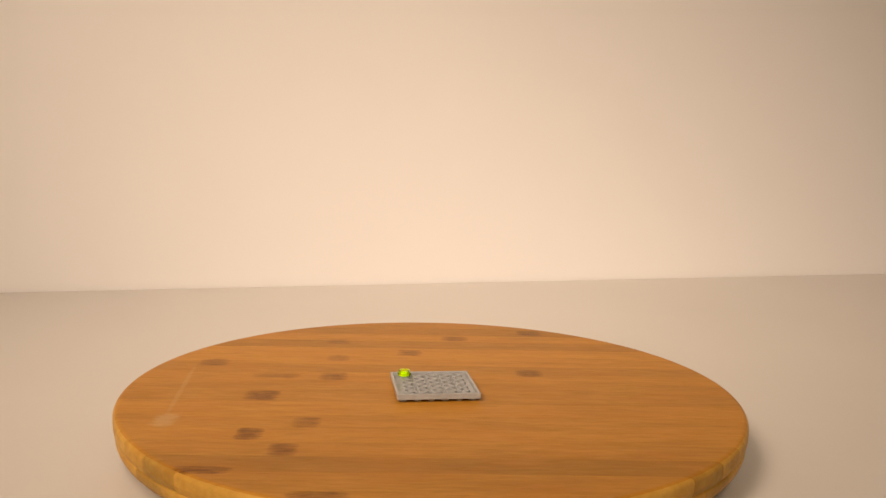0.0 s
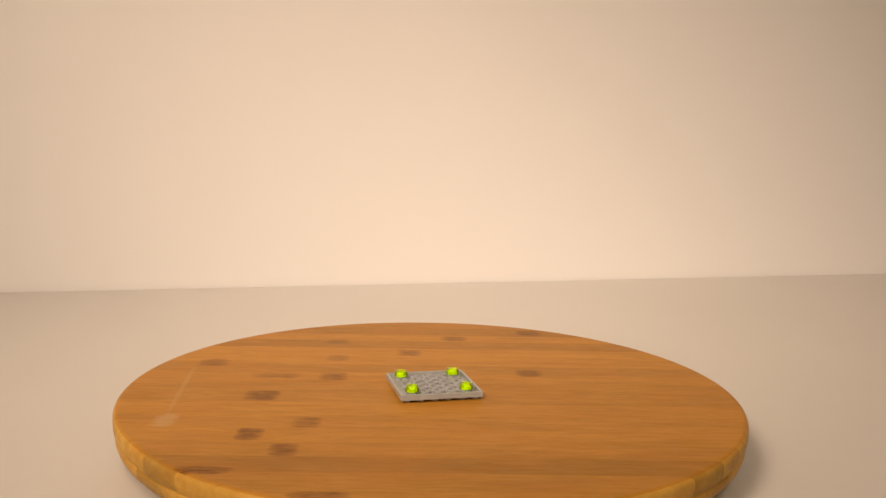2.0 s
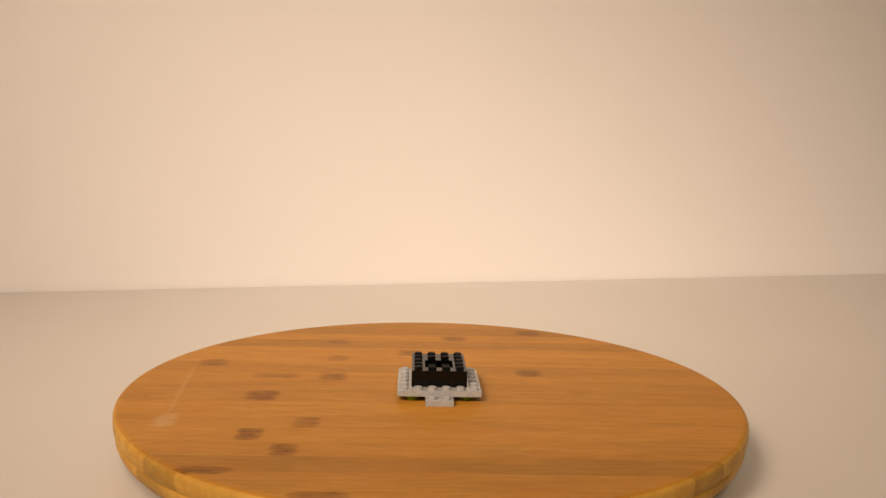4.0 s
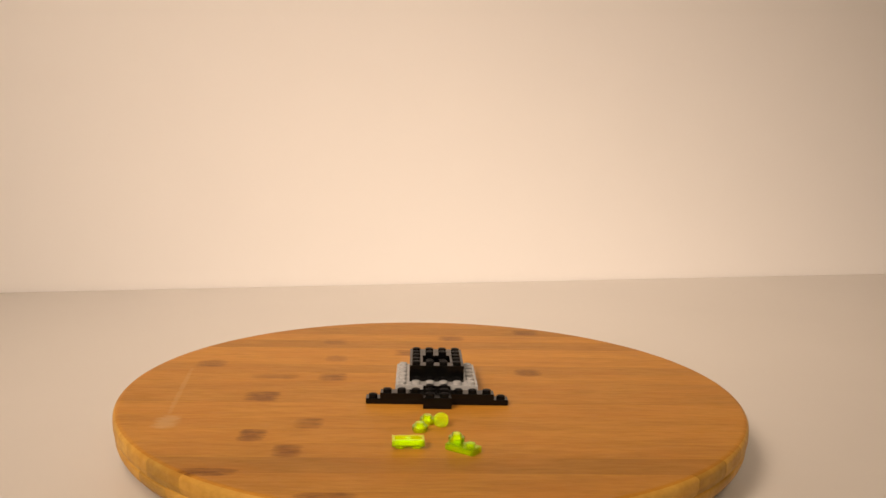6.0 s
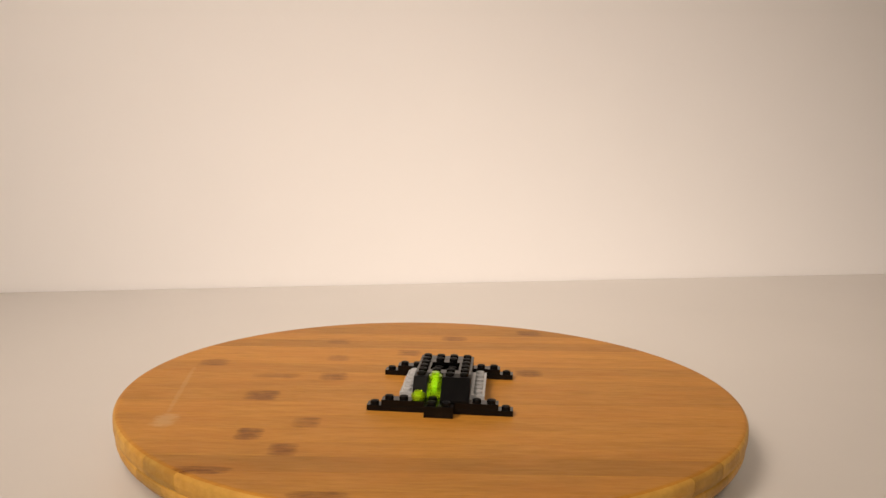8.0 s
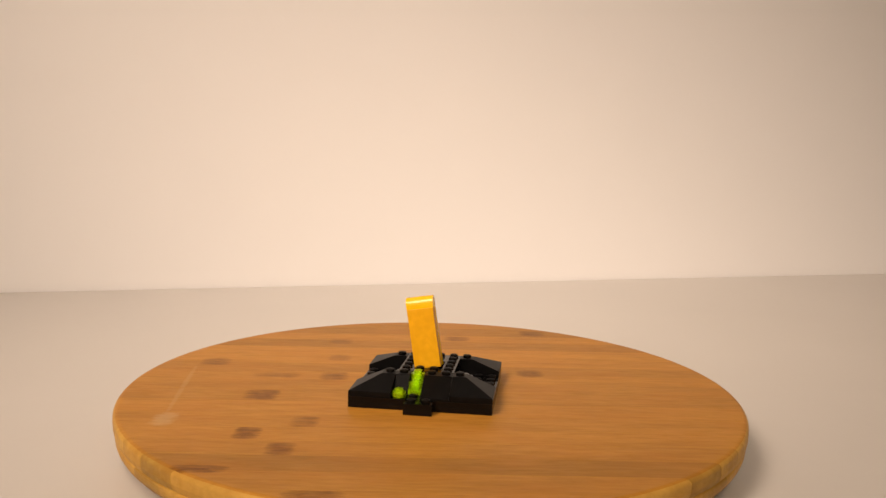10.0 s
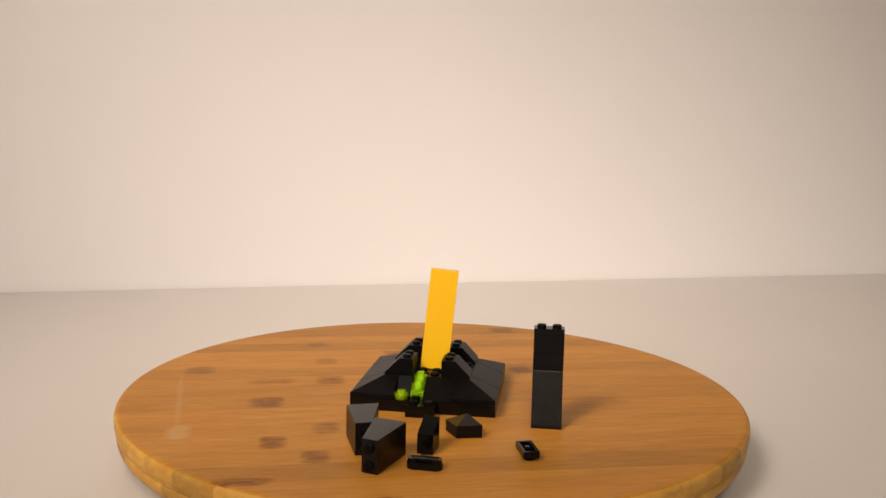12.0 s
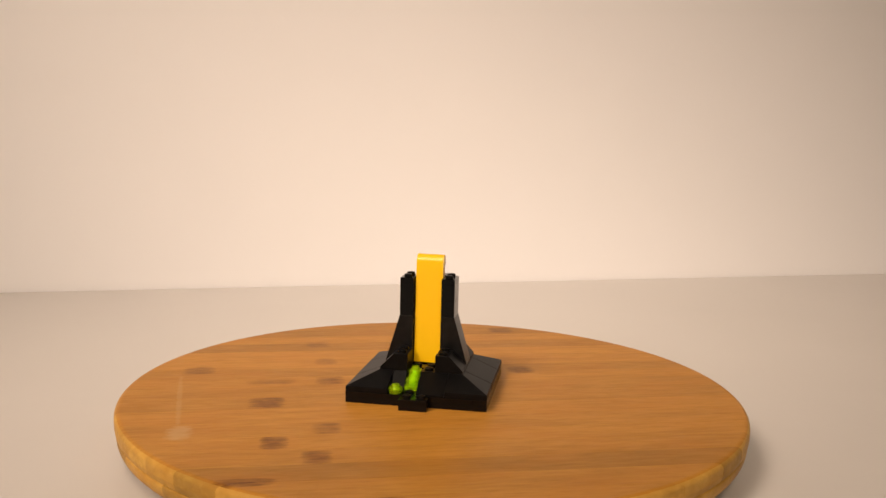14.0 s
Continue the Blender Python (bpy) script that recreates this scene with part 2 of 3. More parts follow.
def hollow(bm, nx, ny, h, z0=0.0):
    """The body of a plate or brick, open below, with its tubes."""
    a, b, w = nx * 4 - 0.1, ny * 4 - 0.1, 1.4
    box(bm, -a, a, -b, b, z0 + h - 0.7, z0 + h, 0.12)
    box(bm, -a, a, -b, -b + w, z0, z0 + h - 0.6, 0.15)
    box(bm, -a, a, b - w, b, z0, z0 + h - 0.6, 0.15)
    box(bm, -a, -a + w, -b + w - 0.1, b - w + 0.1, z0, z0 + h - 0.6, 0.15)
    box(bm, a - w, a, -b + w - 0.1, b - w + 0.1, z0, z0 + h - 0.6, 0.15)
    for i in range(nx - 1):
        for j in range(ny - 1):
            t = bmesh.new()
            lathe(t, [(2.4, z0 + 0.05), (3.25, z0 + 0.05), (3.25, z0 + h - 0.6), (2.4, z0 + h - 0.6)], 16)
            bmesh.ops.translate(t, verts=t.verts[:], vec=((i - (nx - 2) / 2) * 8 * MM, (j - (ny - 2) / 2) * 8 * MM, 0))
            me = bpy.data.meshes.new("tube")
            t.to_mesh(me)
            t.free()
            bm.from_mesh(me)
            bpy.data.meshes.remove(me)
    if nx == 1 or ny == 1:
        for i in range(max(nx, ny) - 1):
            c = (i - (max(nx, ny) - 2) / 2) * 8
            x, y = (0, c) if nx == 1 else (c, 0)
            box(bm, x - 1.2, x + 1.2, y - 1.2, y + 1.2, z0, z0 + h - 0.6, 0.3)
    return bm


def pierced(bm, x0, y0, y1, h, holes=3):
    """A beam brick, one stud deep, with round holes through it between the studs; x0 is its middle."""
    half = (holes + 1) * 4 - 0.08
    edge = holes * 4
    box(bm, x0 - half, x0 - edge, y0 + 0.08, y1 - 0.08, 0, h, 0.1)
    box(bm, x0 + edge, x0 + half, y0 + 0.08, y1 - 0.08, 0, h, 0.1)
    for k in range(holes):
        cx, cz, r, n = x0 + (k - (holes - 1) / 2) * 8, 5.8, 2.4, 16
        rows = []
        for y in (y0 + 0.08, y1 - 0.08):
            inner, outer = [], []
            for i in range(n):
                a = 2 * math.pi * (i + 0.5) / n
                c, d = math.cos(a), math.sin(a)
                inner.append(bm.verts.new(((cx + r * c) * MM, y * MM, (cz + r * d) * MM)))
                q = 1 / max(abs(c), abs(d))
                outer.append(bm.verts.new(((cx + 4 * c * q) * MM, y * MM, (cz + (3.8 if d > 0 else 5.8) * d * q) * MM)))
            rows.append((inner, outer))
        (a, b), (c, d) = rows
        for i in range(n):
            j = (i + 1) % n
            bm.faces.new((a[i], a[j], b[j], b[i]))
            bm.faces.new((c[i], d[i], d[j], c[j]))
            bm.faces.new((a[i], c[i], c[j], a[j]))
            bm.faces.new((b[i], b[j], d[j], d[i]))
    return bm


# ---- the room ----
TURN = 14.7
ROOM = pose(0, 0, 0, 0, 0, TURN)
BASE = -29.0


def room_part(name, x0, x1, y0, y1, z0, z1, mat, label, category, soft=0):
    ob = new(name, mesh_of(name, box(bmesh.new(), x0, x1, y0, y1, z0, z1, soft), mat))
    ob.matrix_world = ROOM
    return tagged(ob, label, category, "", "structure")


room_part("wall_north", -2100, 2100, 520, 640, -779, 1700, WALL, "plain cream-white painted wall behind the table", "wall")
# Unseen walls that close the room, kept dark to cut fill and reflections.
room_part("wall_south", -2100, 2100, -2720, -2600, -779, 1700, DIM_WALL, "plain unseen wall, darkened to dim reflections", "wall")
room_part("wall_west", -2220, -2100, -2720, 640, -779, 1700, DIM_WALL, "plain unseen wall, darkened to dim reflections", "wall")
room_part("wall_east", 2100, 2220, -2720, 640, -779, 1700, DIM_WALL, "plain unseen wall, darkened to dim reflections", "wall")
room_part("ceiling", -2220, 2220, -2720, 640, 1700, 1800, WALL, "plain white ceiling", "ceiling")
room_part("floor", -2220, 2220, -2720, 640, -879, -779, FLOOR, "brown wooden floor", "floor")

table = thing("table", "white laminate table against a cream wall", "table")
table.matrix_world = ROOM @ pose(0, 0, BASE * MM)
part("tabletop", box(bmesh.new(), -1250, 1250, -850, 518, -28, 0, 1.5), TABLE, table)
for x in (-1180, 1180):
    for y in (-780, 450):
        part("leg", box(bmesh.new(), x - 25, x + 25, y - 25, y + 25, -750, -28, 2), TABLE, table)


# ---- the round bamboo turntable ----
R = 179.3
EDGES = (-181, -158, -138, -118.5, -99, -79.5, -57, -35, -13.5, 7.5, 27, 46.5, 68, 91, 113, 133, 157, 181)
turntable = thing("turntable", "round bamboo serving turntable with dark cane nodes, on a white table", "turntable")


def disc(profile, steps=160):
    return lathe(bmesh.new(), profile, steps)


def strip(source, y0, y1):
    """What lies of a disc between two straight joints."""
    bm = source.copy()
    for y, way in ((y0 + 0.06, -1), (y1 - 0.06, 1)):
        cut = bmesh.ops.bisect_plane(bm, geom=bm.verts[:] + bm.edges[:] + bm.faces[:], plane_co=(0, y * MM, 0), plane_no=(0, way, 0), clear_outer=True)
        rim = [e for e in cut["geom_cut"] if isinstance(e, bmesh.types.BMEdge)]
        if rim:
            bmesh.ops.holes_fill(bm, edges=rim)
    return bm


def arc(cx, cz, r, a0, a1, n=5):
    return [(cx + r * math.cos(radians(a0 + (a1 - a0) * k / n)), cz + r * math.sin(radians(a0 + (a1 - a0) * k / n))) for k in range(n + 1)]


top_layer = disc([(0, -10.4), (R + 0.1, -10.4), (R + 0.9, -9.6), (R + 1.5, -7.0)] + arc(R - 1.7, -3.2, 3.2, 0, 90, 7) + [(0, 0)])
low_layer = disc([(0, -20.5), (R - 11, -20.5)] + arc(R - 7.6, -12.4, 8.2, -84, 0, 7) + [(R + 0.5, -11.3), (R - 0.1, -10.5), (0, -10.5)])
for y0, y1 in zip(EDGES, EDGES[1:]):
    board = part("strip", strip(top_layer, y0, y1), WOOD, turntable)
    board.data.materials.append(EDGE)
    for p in board.data.polygons:
        if abs(p.normal.z) < 0.72:
            p.material_index = 1
for y0, y1 in zip(EDGES, EDGES[1:]):
    part("lower_strip", strip(low_layer, y0 + 9, min(y1 + 9, 182)), EDGE, turntable)
part("lower_strip", strip(low_layer, -182, -172), EDGE, turntable)
top_layer.free()
low_layer.free()
part("bearing_foot", lathe(bmesh.new(), [(0, -28.9), (118, -28.9), (120, -27), (120, -20.6), (0, -20.6)], 64), DARK, turntable, "dark round foot")

# ---- toy bricks ----
BRICKS = "toy bricks of the model"


def plate(name, nx, ny, h, mat, label, category="toy plate", group=BRICKS):
    ob = thing(name, label, category, group)
    part("body", hollow(bmesh.new(), nx, ny, h), mat, ob)
    studs(ob, grid(nx, ny, h), mat)
    return ob


def round_plate():
    ob = thing("round_plate", "small clear neon-green round toy plate", "toy plate", "clear round plates")
    part("body", lathe(bmesh.new(), [(2.4, 0.0), (3.4, 0.0), (3.45, 0.7), (3.85, 0.9), (3.95, 1.2), (3.95, 3.0), (3.8, 3.2), (2.4, 3.2)], 24), NEON, ob, "", True)
    part("stud", lathe(bmesh.new(), [(0, 2.2), (2.4, 2.2), (2.4, 4.65), (2.15, 4.9), (0, 4.9)], 20), NEON, ob, "", True)
    return ob


def slope_33(nx, label, lip=1.2):
    """Three studs deep; it slopes down towards -y, with a row of studs along its back."""
    ob = thing("slope_brick", label, "toy brick", BRICKS)
    part("body", prism(bmesh.new(), -nx * 4 + 0.08, nx * 4 - 0.08, ((-12, 0), (12, 0), (12, 9.6), (4, 9.6), (-12, lip))), GRAINED, ob)
    studs(ob, grid(nx, 1, 9.6, 0, 8), BLACK)
    return ob


def slope_45(nx, label):
    ob = thing("slope_brick", label, "toy brick", BRICKS)
    part("body", prism(bmesh.new(), -nx * 4 + 0.08, nx * 4 - 0.08, ((-8, 0), (8, 0), (8, 9.6), (0, 9.6), (-8, 1.4))), GRAINED, ob)
    studs(ob, grid(nx, 1, 9.6, 0, 4), BLACK)
    return ob


def corner_slope(label):
    """Slopes down towards -x and -y; one stud at the high corner."""
    ob = thing("corner_slope_brick", label, "toy brick", BRICKS)
    a = 11.92
    points = [(x, y, 0) for x in (-a, a) for y in (-a, a)] + [(-a, -a, 3.0), (a, -a, 3.0), (-a, a, 3.0), (4, a, 9.6), (4, 4, 9.6), (a, 4, 9.6), (a, a, 9.6)]
    part("body", hull(bmesh.new(), points), GRAINED, ob)
    part("spacer", box(bmesh.new(), -a, -4.08, -a, -4.08, -3.2, 0.1), BLACK, ob)
    studs(ob, [(8, 8, 9.6)], BLACK)
    return ob


def tall_slope(label):
    ob = thing("tall_slope_brick", label, "toy brick", "steep slope bricks")
    part("body", prism(bmesh.new(), -7.92, 7.92, ((-8, 0), (8, 0), (8, 28.8), (0, 28.8), (-8, 1.5))), SMUDGED, ob)
    studs(ob, [(-4, 4, 28.8), (4, 4, 28.8)], BLACK)
    return ob


def column_top():
    ob = thing("column_top", "black toy bricks stacked two studs wide", "toy bricks", "tops of the columns")
    for z, h in ((0, 9.6), (9.6, 9.6), (19.2, 3.2)):
        level = part("brick" if h > 5 else "top_plate", box(bmesh.new(), -7.92, 7.92, -3.92, 3.92, z + 0.02, z + h - 0.02, 0.1), BLACK, ob)
    studs(level, [(-4, 0, 22.4), (4, 0, 22.4)], BLACK)
    return ob


base_plate = plate("base_plate", 6, 6, 3.2, GREY, "square light-grey toy plate of six by six studs")
front_tab = plate("small_plate", 2, 2, 3.2, GREY, "small light-grey toy plate of two by two studs")
feet = [round_plate() for _ in range(4)]

ring = thing("brick_ring", "ring of black toy bricks, one of them with round holes", "toy bricks", BRICKS)
front_brick = part("brick", box(bmesh.new(), -15.92, 15.92, -19.92, -12.08, 0, 9.6), BLACK, ring)
studs(front_brick, grid(4, 1, 9.6, 0, -16), BLACK)
beam = part("pierced_brick", pierced(bmesh.new(), 0, 4, 12, 9.6), BLACK, ring, "black brick with three round holes")
studs(beam, grid(4, 1, 9.6, 0, 8), BLACK)
for x in (-12, 12):
    side = part("brick", box(bmesh.new(), x - 3.92, x + 3.92, -11.92, 3.92, 0, 9.6), BLACK, ring)
    studs(side, grid(1, 2, 9.6, x, -4), BLACK)
rear_brick = thing("rear_brick", "plain black toy brick, four studs wide", "toy brick", BRICKS)
part("body", box(bmesh.new(), -15.92, 15.92, -3.92, 3.92, 0, 9.6), BLACK, rear_brick)
studs(rear_brick, grid(4, 1, 9.6), BLACK)
infill = plate("infill_plate", 2, 2, 6.4, BLACK, "black toy plates filling the hole of the brick ring")


def wing(label):
    """Ten studs wide, one deep, two plates high in its middle; y = 0 is its middle line and -y its outside."""
    ob = thing("wing_plate", label, "toy plate", "wings of the model")
    for x0, x1, end in ((-40, 0, -36), (0, 40, 36)):
        low = part("lower_plate", box(bmesh.new(), x0 + 0.08, x1 - 0.08, -3.92, 3.92, 0, 3.18), BLACK, ob)
        studs(low, [(end, 0, 3.2)], BLACK)
    for x0, x1 in ((-32, 0), (0, 32)):
        high = part("upper_plate", box(bmesh.new(), x0 + 0.08, x1 - 0.08, -3.92, 3.92, 3.2, 6.4), BLACK, ob)
        studs(high, grid(4, 1, 6.4, (x0 + x1) / 2), BLACK)
    link = part("connector", box(bmesh.new(), -7.9, 7.9, 4.0, 11.9, 3.2, 6.4), BLACK, ob)
    studs(link, [(-4, 8, 6.4), (4, 8, 6.4)], BLACK)
    return ob


front_wing = wing("long stepped black toy plate, ten studs wide")
doorstep = plate("doorstep_brick", 2, 1, 6.4, BLACK, "small black toy plates standing out at the model's front", "toy plate")
back_wing = wing("long stepped black toy plate, ten studs wide")
side_wings = []
for _ in range(2):
    ob = thing("side_plate", "black toy plates under the model's side slopes", "toy plate", "sides of the model")
    part("body", box(bmesh.new(), -7.9, 7.9, -31.9, 31.9, 0, 6.4), BLACK, ob)
    studs(ob, grid(2, 8, 6.4), BLACK)
    side_wings.append(ob)
wide_slope = slope_33(2, "black sloped toy brick, two studs wide")
narrow_slope = slope_45(1, "narrow black sloped toy brick, one stud wide")
clear_plates = []
for _ in range(2):
    ob = thing("clear_plate", "clear neon-green toy plate of one by two studs", "toy plate", "clear plates")
    part("body", hollow(bmesh.new(), 1, 2, 3.2), NEON, ob)
    studs(ob, grid(1, 2, 3.2), NEON)
    clear_plates.append(ob)
slime = [round_plate() for _ in range(4)]
corners = [corner_slope("black toy corner slope brick of the model's base") for _ in range(4)]
side_slopes = [slope_33(4, "wide black sloped toy brick on the model's side", 3.0) for _ in range(2)]
gables = [slope_45(2, "black sloped toy brick beside the yellow slab") for _ in range(4)]


def slab_piece(name, h, label):
    ob = thing(name, label, "toy panel", "yellow slab")
    part("front_tile", box(bmesh.new(), -7.92, 7.92, -4.0, -0.9, 0, h, 0.04), YELLOW, ob)
    part("backing", box(bmesh.new(), -7.7, 7.7, -0.8, 4.6, 0.1, h - 0.1, 0.3), AMBER, ob, "darker amber back of the slab")
    return ob


slab_low = slab_piece("slab_panel", 35.0, "upright yellow toy slab, glossy and plain")
slab_high = slab_piece("slab_panel", 22.6, "upper length of the yellow toy slab")
slab_cap = thing("slab_cap", "rounded yellow cap of the toy slab", "toy brick", "yellow slab")
part("body", prism(bmesh.new(), -7.92, 7.92, [(-4, 0), (4.6, 0)] + [(0.3 + 4.3 * math.cos(radians(a)), 2.2 + 4.3 * math.sin(radians(a))) for a in range(0, 181, 9)], 0), YELLOW, slab_cap)

tall_slopes = [tall_slope("steep black toy slope brick, two studs wide") for _ in range(3)]
column_tops = [column_top() for _ in range(3)]
loose_slope = thing("corner_wedge", "black toy corner wedge brick lying loose on the board", "toy brick", "loose bricks")
part("body", hull(bmesh.new(), [(-6.4, -5.5, 0), (6.6, -5.5, 0), (-6.4, -5.5, 6.2), (6.6, -5.5, 6.6), (7, 4.5, 0), (1, 7.5, 8.8), (-10.5, 5, 1), (-10.5, 6, 6.4), (-8, 7.5, 0)]), BLACK, loose_slope)
loose_wedge = thing("wedge_brick", "small black toy brick with a slanted top, loose on the board", "toy brick", "loose bricks")
part("body", prism(bmesh.new(), -3.95, 3.95, ((-6, 0), (6, 0), (6, 15.0), (-6, 10.0))), BLACK, loose_wedge)
part("socket", lathe(bmesh.new(), [(0, 0.2), (2.4, 0.2), (2.4, 3.0), (0, 3.0)], 16), BLACK, loose_wedge, "", True).matrix_local = pose(0, -6 * MM, 3.4 * MM, 90, 0, 0)
loose_bar = thing("hinge_plate", "black toy hinge plate with rounded ends", "toy plate", "loose bricks")
part("body", hull(bmesh.new(), [(s * 5 + 3.4 * math.cos(radians(a)), 3.4 * math.sin(radians(a)), z) for s in (-1, 1) for a in range(0, 360, 30) for z in (0, 3.2)], 0.25), BLACK, loose_bar)
part("bar", lathe(bmesh.new(), [(0, -6), (1.6, -6), (1.6, 6), (0, 6)], 16), BLACK, loose_bar, "", True).matrix_local = pose(0, 0, 4.2 * MM, 0, 90, 0)
for x in (-5, 5):
    part("ring", lathe(bmesh.new(), [(1.4, 3.1), (2.8, 3.1), (2.8, 4.9), (1.4, 4.9)], 18), BLACK, loose_bar, "", True).location = (x * MM, 0, 0)
loose_plate = plate("small_plate", 1, 2, 3.2, BLACK, "small black toy plate lying upside down", "toy plate", "loose bricks")


# ---- motion ----
def mm(x, y, z=0, rz=0, rx=0, ry=0):
    return pose(x * MM, y * MM, z * MM, rx, ry, rz)


def stand(front_x, front_y, rz, back=40):
    """The model's pose from the middle of its front edge on the board."""
    return mm(front_x, front_y, 0, rz) @ mm(0, back)


def axes(origin, x, y, z):
    m = Matrix((x, y, z)).transposed().to_4x4()
    m.translation = Vector(origin) * MM
    return m


FLIP = axes((0, 0, 8.1), (0, -1, 0), (-1, 0, 0), (0, 0, -1))
STATES = [(0.0, mm(0.8, -8.9, 0, 8.2) @ FLIP), (0.5, mm(1.9, -8.8, 0, 11.3) @ FLIP), (1.6, mm(0.3, -8.6, 0, 14.2) @ FLIP),
          (3.0, mm(3.5, -8.8, 0, 2.0)), (4.6, stand(3.1, -37.4, 1.7)), (6.8, stand(15.2, -42.9, -1.5)), (8.0, stand(4.5, -53.1, -4.2)),
          (9.2, stand(-6.5, -49.9, -7.0)), (10.9, stand(-4.1, -51.3, -6.3)), (11.4, stand(-5.1, -53.2, -7.6)), (13.6, stand(-9.1, -42.6, -9.3))]


def glide(ob, stops):
    """Keys a thing that rests at each (seconds, pose) until the next, and is moved by hand between two pictures."""
    rows = [(0.0, stops[0][1])]
    for (_, a), (t, b) in zip(stops, stops[1:]):
        qa, qb = a.to_quaternion(), b.to_quaternion()
        steps = 3 if qa.rotation_difference(qb).angle % (2 * math.pi) > radians(70) else 1
        rows.append((t - steps / FPS, a))
        for k in range(1, steps):
            rows.append((t - (steps - k) / FPS, Matrix.LocRotScale(a.translation.lerp(b.translation, k / steps), qa.slerp(qb, k / steps), None)))
        rows.append((t, b))
    rows.append((14.0, stops[-1][1]))
    walk(ob, rows)


SUPPLY = [0]


def lowest(ob, m):
    """The height of the lowest corner of a thing that stands at the pose m."""
    heights = []
    for o in ob.children_recursive:
        rel = o.matrix_basis if o.parent == ob else o.parent.matrix_basis @ o.matrix_basis
        heights += [(m @ rel @ Vector(c)).z for c in o.bound_box]
    return min(heights)


def supply(ob, rest):
    """A place for a piece that is not in use, on the table beside the board, turned as it is in the pose rest."""
    turned = rest.to_quaternion().to_matrix().to_4x4()
    k = SUPPLY[0]
    SUPPLY[0] += 1
    x, y = 240 + 100 * (k // 2 % 6), -250 - 72 * (k // 12)
    return Matrix.Translation(((x if k % 2 else -x) * MM, y * MM, BASE * MM - lowest(ob, turned))) @ turned


def built(ob, since, home, before=(), until=99.0):
    """ob is part of the model from since on, at home in the model's space; before: (seconds, pose) of earlier rests on the board."""
    stops = list(before)
    for i, (t, m) in enumerate(STATES):
        end = STATES[i + 1][0] if i + 1 < len(STATES) else 99.0
        if end > since and t < until:
            stops.append((max(t, since), m @ home))
    if stops[0][0] > 0:
        stops.insert(0, (0.0, supply(ob, stops[0][1])))
    return stops


def away(ob, stops, t):
    """The piece is put back on the table out of view at t."""
    return stops + [(t, supply(ob, stops[-1][1]))]


def lying(corner, receding, straight_right):
    """A steep slope brick on its side, its narrow end at corner, running back along receding."""
    rec = Vector((*receding, 0)).normalized()
    right = Vector((rec.y, -rec.x, 0))
    y = right if straight_right else -right
    z = -rec
    o = Vector((*corner, 8.0)) + 28.8 * rec - 8.0 * y
    return axes(o, y.cross(z), y, z)


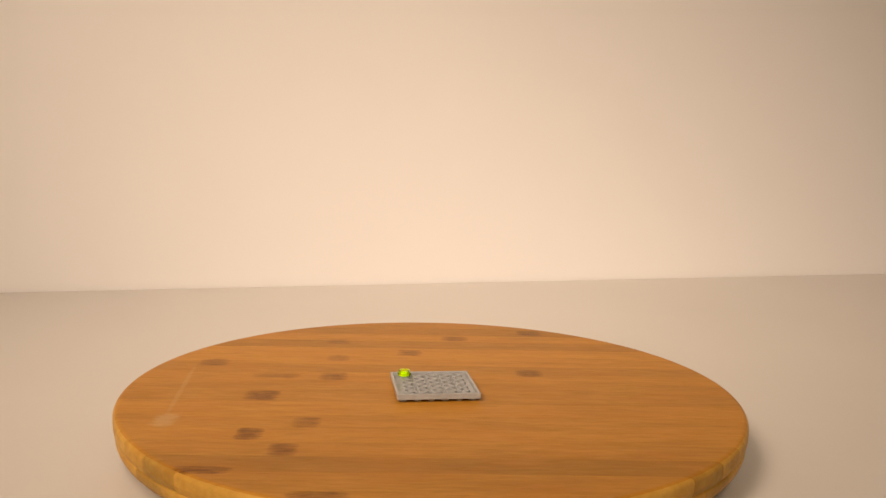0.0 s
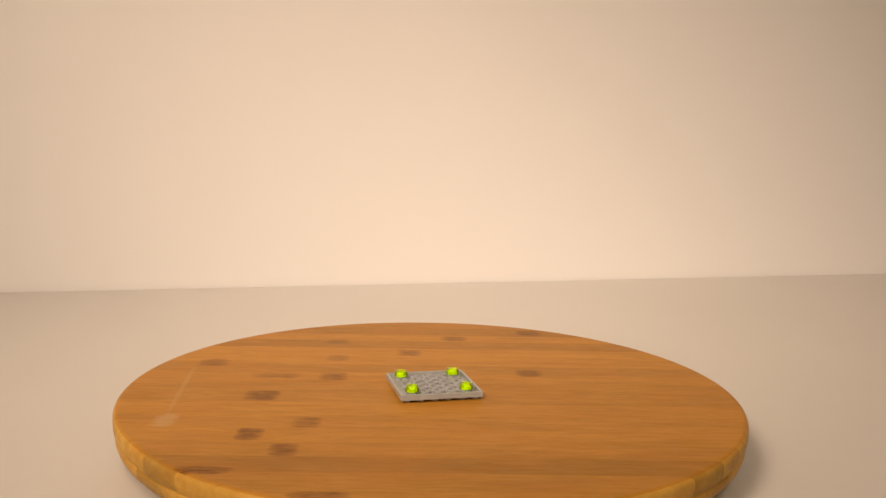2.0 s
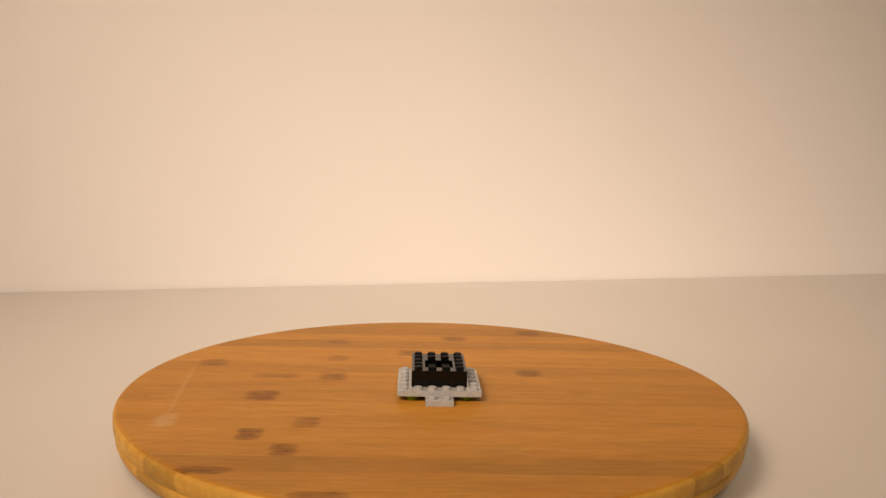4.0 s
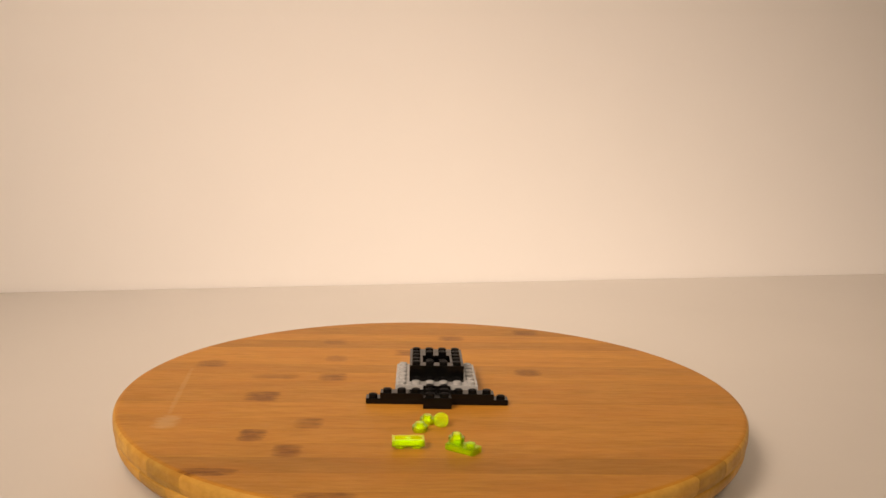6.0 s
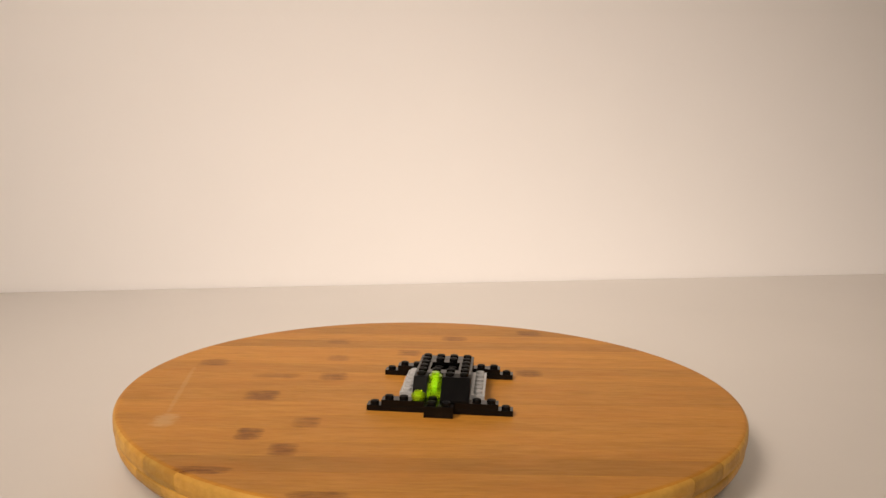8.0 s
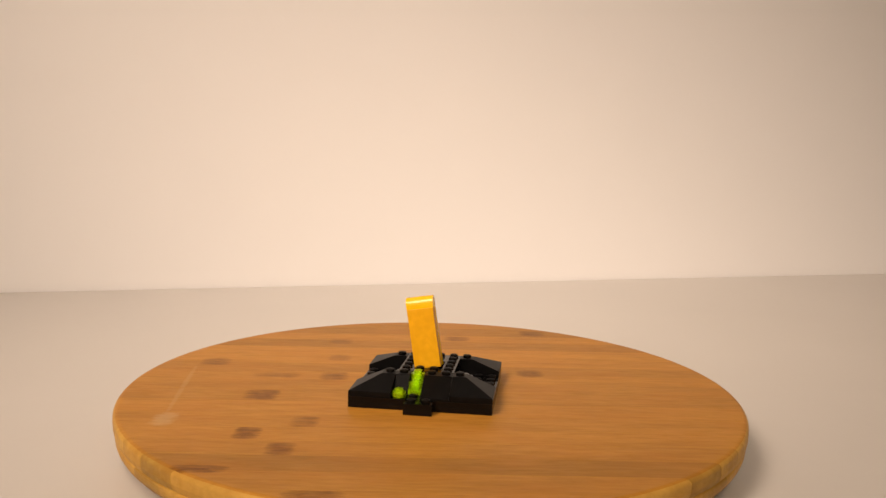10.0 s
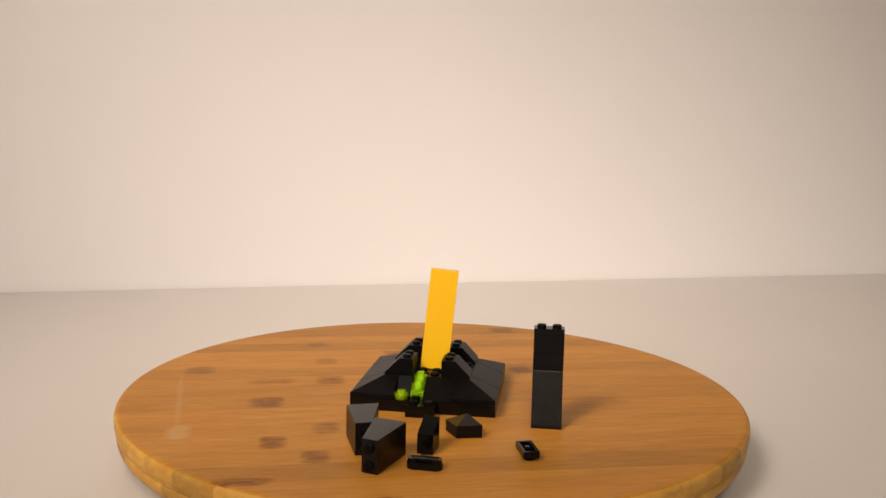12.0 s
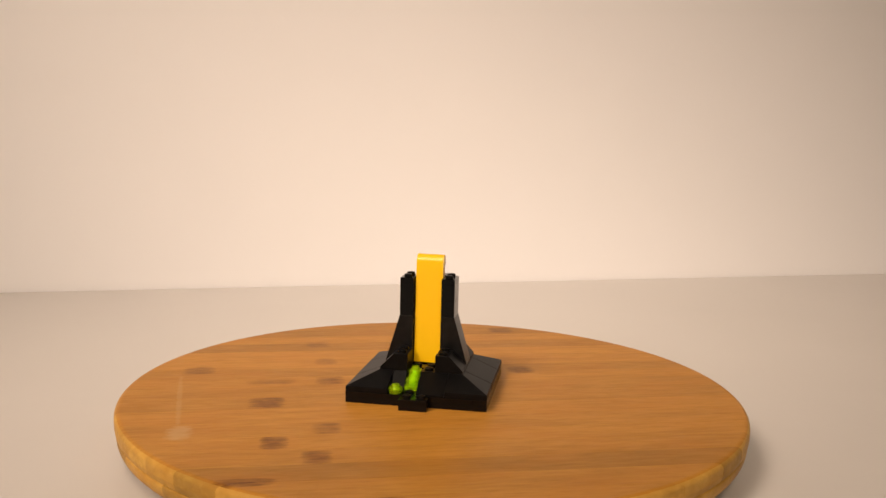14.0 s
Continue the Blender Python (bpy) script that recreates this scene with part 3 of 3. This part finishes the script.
def motions():
    angles = [(0.0, 0.84), (0.5, 0.03), (1.6, 1.0), (4.6, 2.07), (7.4, 0.87), (9.2, 0.1), (10.9, 3.28), (11.4, 8.8), (13.6, 9.18)]
    glide(turntable, [(t, mm(0.7 if t > 11 else 0, 0, 0, 0.76 + a)) for t, a in angles])
    glide(base_plate, built(base_plate, 0.0, mm(0, 0, 3.2)))
    for ob, since, x, y in zip(feet, (0.0, 0.5, 1.1, 1.6), (-16, -16, 16, 16), (16, -16, -16, 16)):
        glide(ob, built(ob, since, mm(x, y, 0)))
    glide(front_tab, built(front_tab, 2.3, mm(0, -24, 0)))
    glide(ring, built(ring, 3.0, mm(0, 4, 6.4)))
    glide(rear_brick, built(rear_brick, 3.8, mm(0, 20, 6.4)))
    glide(infill, built(infill, 3.8, mm(0, 0, 6.4)))
    glide(front_wing, built(front_wing, 4.6, mm(0, -36, 0)))
    glide(doorstep, built(doorstep, 4.6, mm(0, -44, 0)))
    glide(back_wing, built(back_wing, 8.0, mm(0, 36, 0, 180)))
    for ob, x in zip(side_wings, (-32, 32)):
        glide(ob, built(ob, 8.7, mm(x, 0, 0)))
    glide(wide_slope, built(wide_slope, 6.8, mm(8, -28, 6.4), [(6.2, mm(32.8, -84.8, 0, -12))]))
    glide(narrow_slope, built(narrow_slope, 6.8, mm(-12, -24, 6.4), [(6.2, mm(51.4, -85.7, 0, -6))]))
    up = mm(0, 0, 4.9, 0, 180)
    glide(clear_plates[0], built(clear_plates[0], 6.8, mm(-4, -24, 6.4), [(5.6, mm(-10.3, -105.5, 0, 94) @ up)]))
    glide(clear_plates[1], away(clear_plates[1], [(0.0, supply(clear_plates[1], mm(0, 0, 0, 56))), (5.6, mm(16.4, -108.6, 0, 56))], 6.8))
    glide(slime[0], built(slime[0], 6.8, mm(-4, -20, 12.8), [(5.6, mm(-5.3, -82.0))]))
    glide(slime[1], built(slime[1], 7.4, mm(-12, -36, 6.4), [(5.6, mm(13.1, -106.4, 3.2)), (6.8, supply(slime[1], Matrix.Identity(4)))]))
    glide(slime[2], built(slime[2], 6.8, mm(-4, -28, 9.6), [(5.6, mm(5.6, -75.5, 4.0, 8, -108))]))
    glide(slime[3], built(slime[3], 6.8, mm(-4, -20, 9.6), [(5.6, mm(-1.8, -69.8, 0, 0))]))
    for ob, since, x, y, rz in zip(corners, (8.7, 8.7, 9.2, 9.2), (-28, 28, 28, -28), (-28, -28, 28, 28), (0, 90, 180, 270)):
        glide(ob, built(ob, since, mm(x, y, 6.4, rz)))
    for ob, x, rz in zip(side_slopes, (-28, 28), (-90, 90)):
        glide(ob, built(ob, 10.9, mm(x, 0, 6.4, rz)))
    for ob, x, y in zip(gables, (-16, 16, -16, 16), (-16, -16, 16, 16)):
        glide(ob, built(ob, 11.4, mm(x, y, 16.0, 90 if x > 0 else -90)))

    def slab(z, lean):
        twist = 4.0 if lean > 4 else 0.0
        back, foot = (-1, 16.6) if 0 < lean < 4 else (-4, 16.0)
        return mm(twist * 0.35, back, foot) @ pose(0, 0, 0, -twist, lean, twist) @ mm(0, 0, z)

    def reverse(stops):
        """The lower panel first stands with its amber back to the front."""
        return [(t, m @ mm(0, 0, 0, 179)) if t < 11.4 else (t, m) for t, m in stops]


    def leaning(ob, since, heights):
        """heights: (seconds, lean, height above the slab's foot)."""
        stops = []
        for i, (t, m) in enumerate(STATES):
            for s, lean, z in heights:
                if s == t or (s == since and t < since < (STATES[i + 1][0] if i + 1 < len(STATES) else 99)):
                    stops.append((max(t, since), m @ slab(z, lean)))
        return stops

    low = leaning(slab_low, 9.8, ((9.8, -9.0, 0), (10.9, -7.6, 0), (11.4, 4.8, 0), (13.6, 0.5, 0)))
    glide(slab_low, [(0.0, supply(slab_low, mm(0, 0, 0, 179)))] + reverse(low))
    high = leaning(slab_high, 11.4, ((11.4, 4.8, 35), (13.6, 0.5, 35)))
    glide(slab_high, [(0.0, supply(slab_high, Matrix.Identity(4)))] + high)
    cap = leaning(slab_cap, 9.8, ((9.8, -9.0, 35), (10.9, -7.6, 35), (13.6, 0.5, 57.6)))
    park = supply(slab_cap, Matrix.Identity(4))
    glide(slab_cap, [(0.0, park)] + cap[:2] + [(11.4, park), cap[2]])

    stood = (mm(60.9, -66.2, 0, -5.9), mm(88.8, -69.6, 0, -12.0), mm(115.1, -71.9, 0, -10.0))
    lain = (None, lying((-22.4, -141.5), (10.9, 25.1), True), lying((-34.6, -118.5), (-6.2, 23.8), False))
    homes = (mm(-16.4, 0, 16.0, -90), mm(16, 0, 16.0, 90), mm(0, 16, 16.0, 180))
    times = (12.0, 12.6, 13.1)
    crown = mm(0, 4, 28.8)
    for k in range(3):
        rests = [(times[k], stood[k])]
        if k == 1:
            rests = [(12.0, lain[1])] + rests
        if k == 2:
            rests = [(12.0, lain[2]), (12.6, supply(tall_slopes[2], stood[2]))] + rests
        glide(tall_slopes[k], built(tall_slopes[k], 13.6, homes[k], rests))
        glide(column_tops[k], built(column_tops[k], 13.6, homes[k] @ crown, [(times[k], stood[k] @ crown)]))
    for ob, rest, t in ((loose_slope, mm(19.0, -85.4, 0, 8), 12.6), (loose_wedge, mm(-0.5, -108.5, 0, -14), 12.6), (loose_bar, mm(-1.6, -131.5, 0, -10), 12.6),
                        (loose_plate, mm(46.7, -113.5, 4.9, 9, 0, 180), 13.1)):
        glide(ob, [(0.0, supply(ob, rest)), (12.0, rest), (t, supply(ob, rest))])


motions()
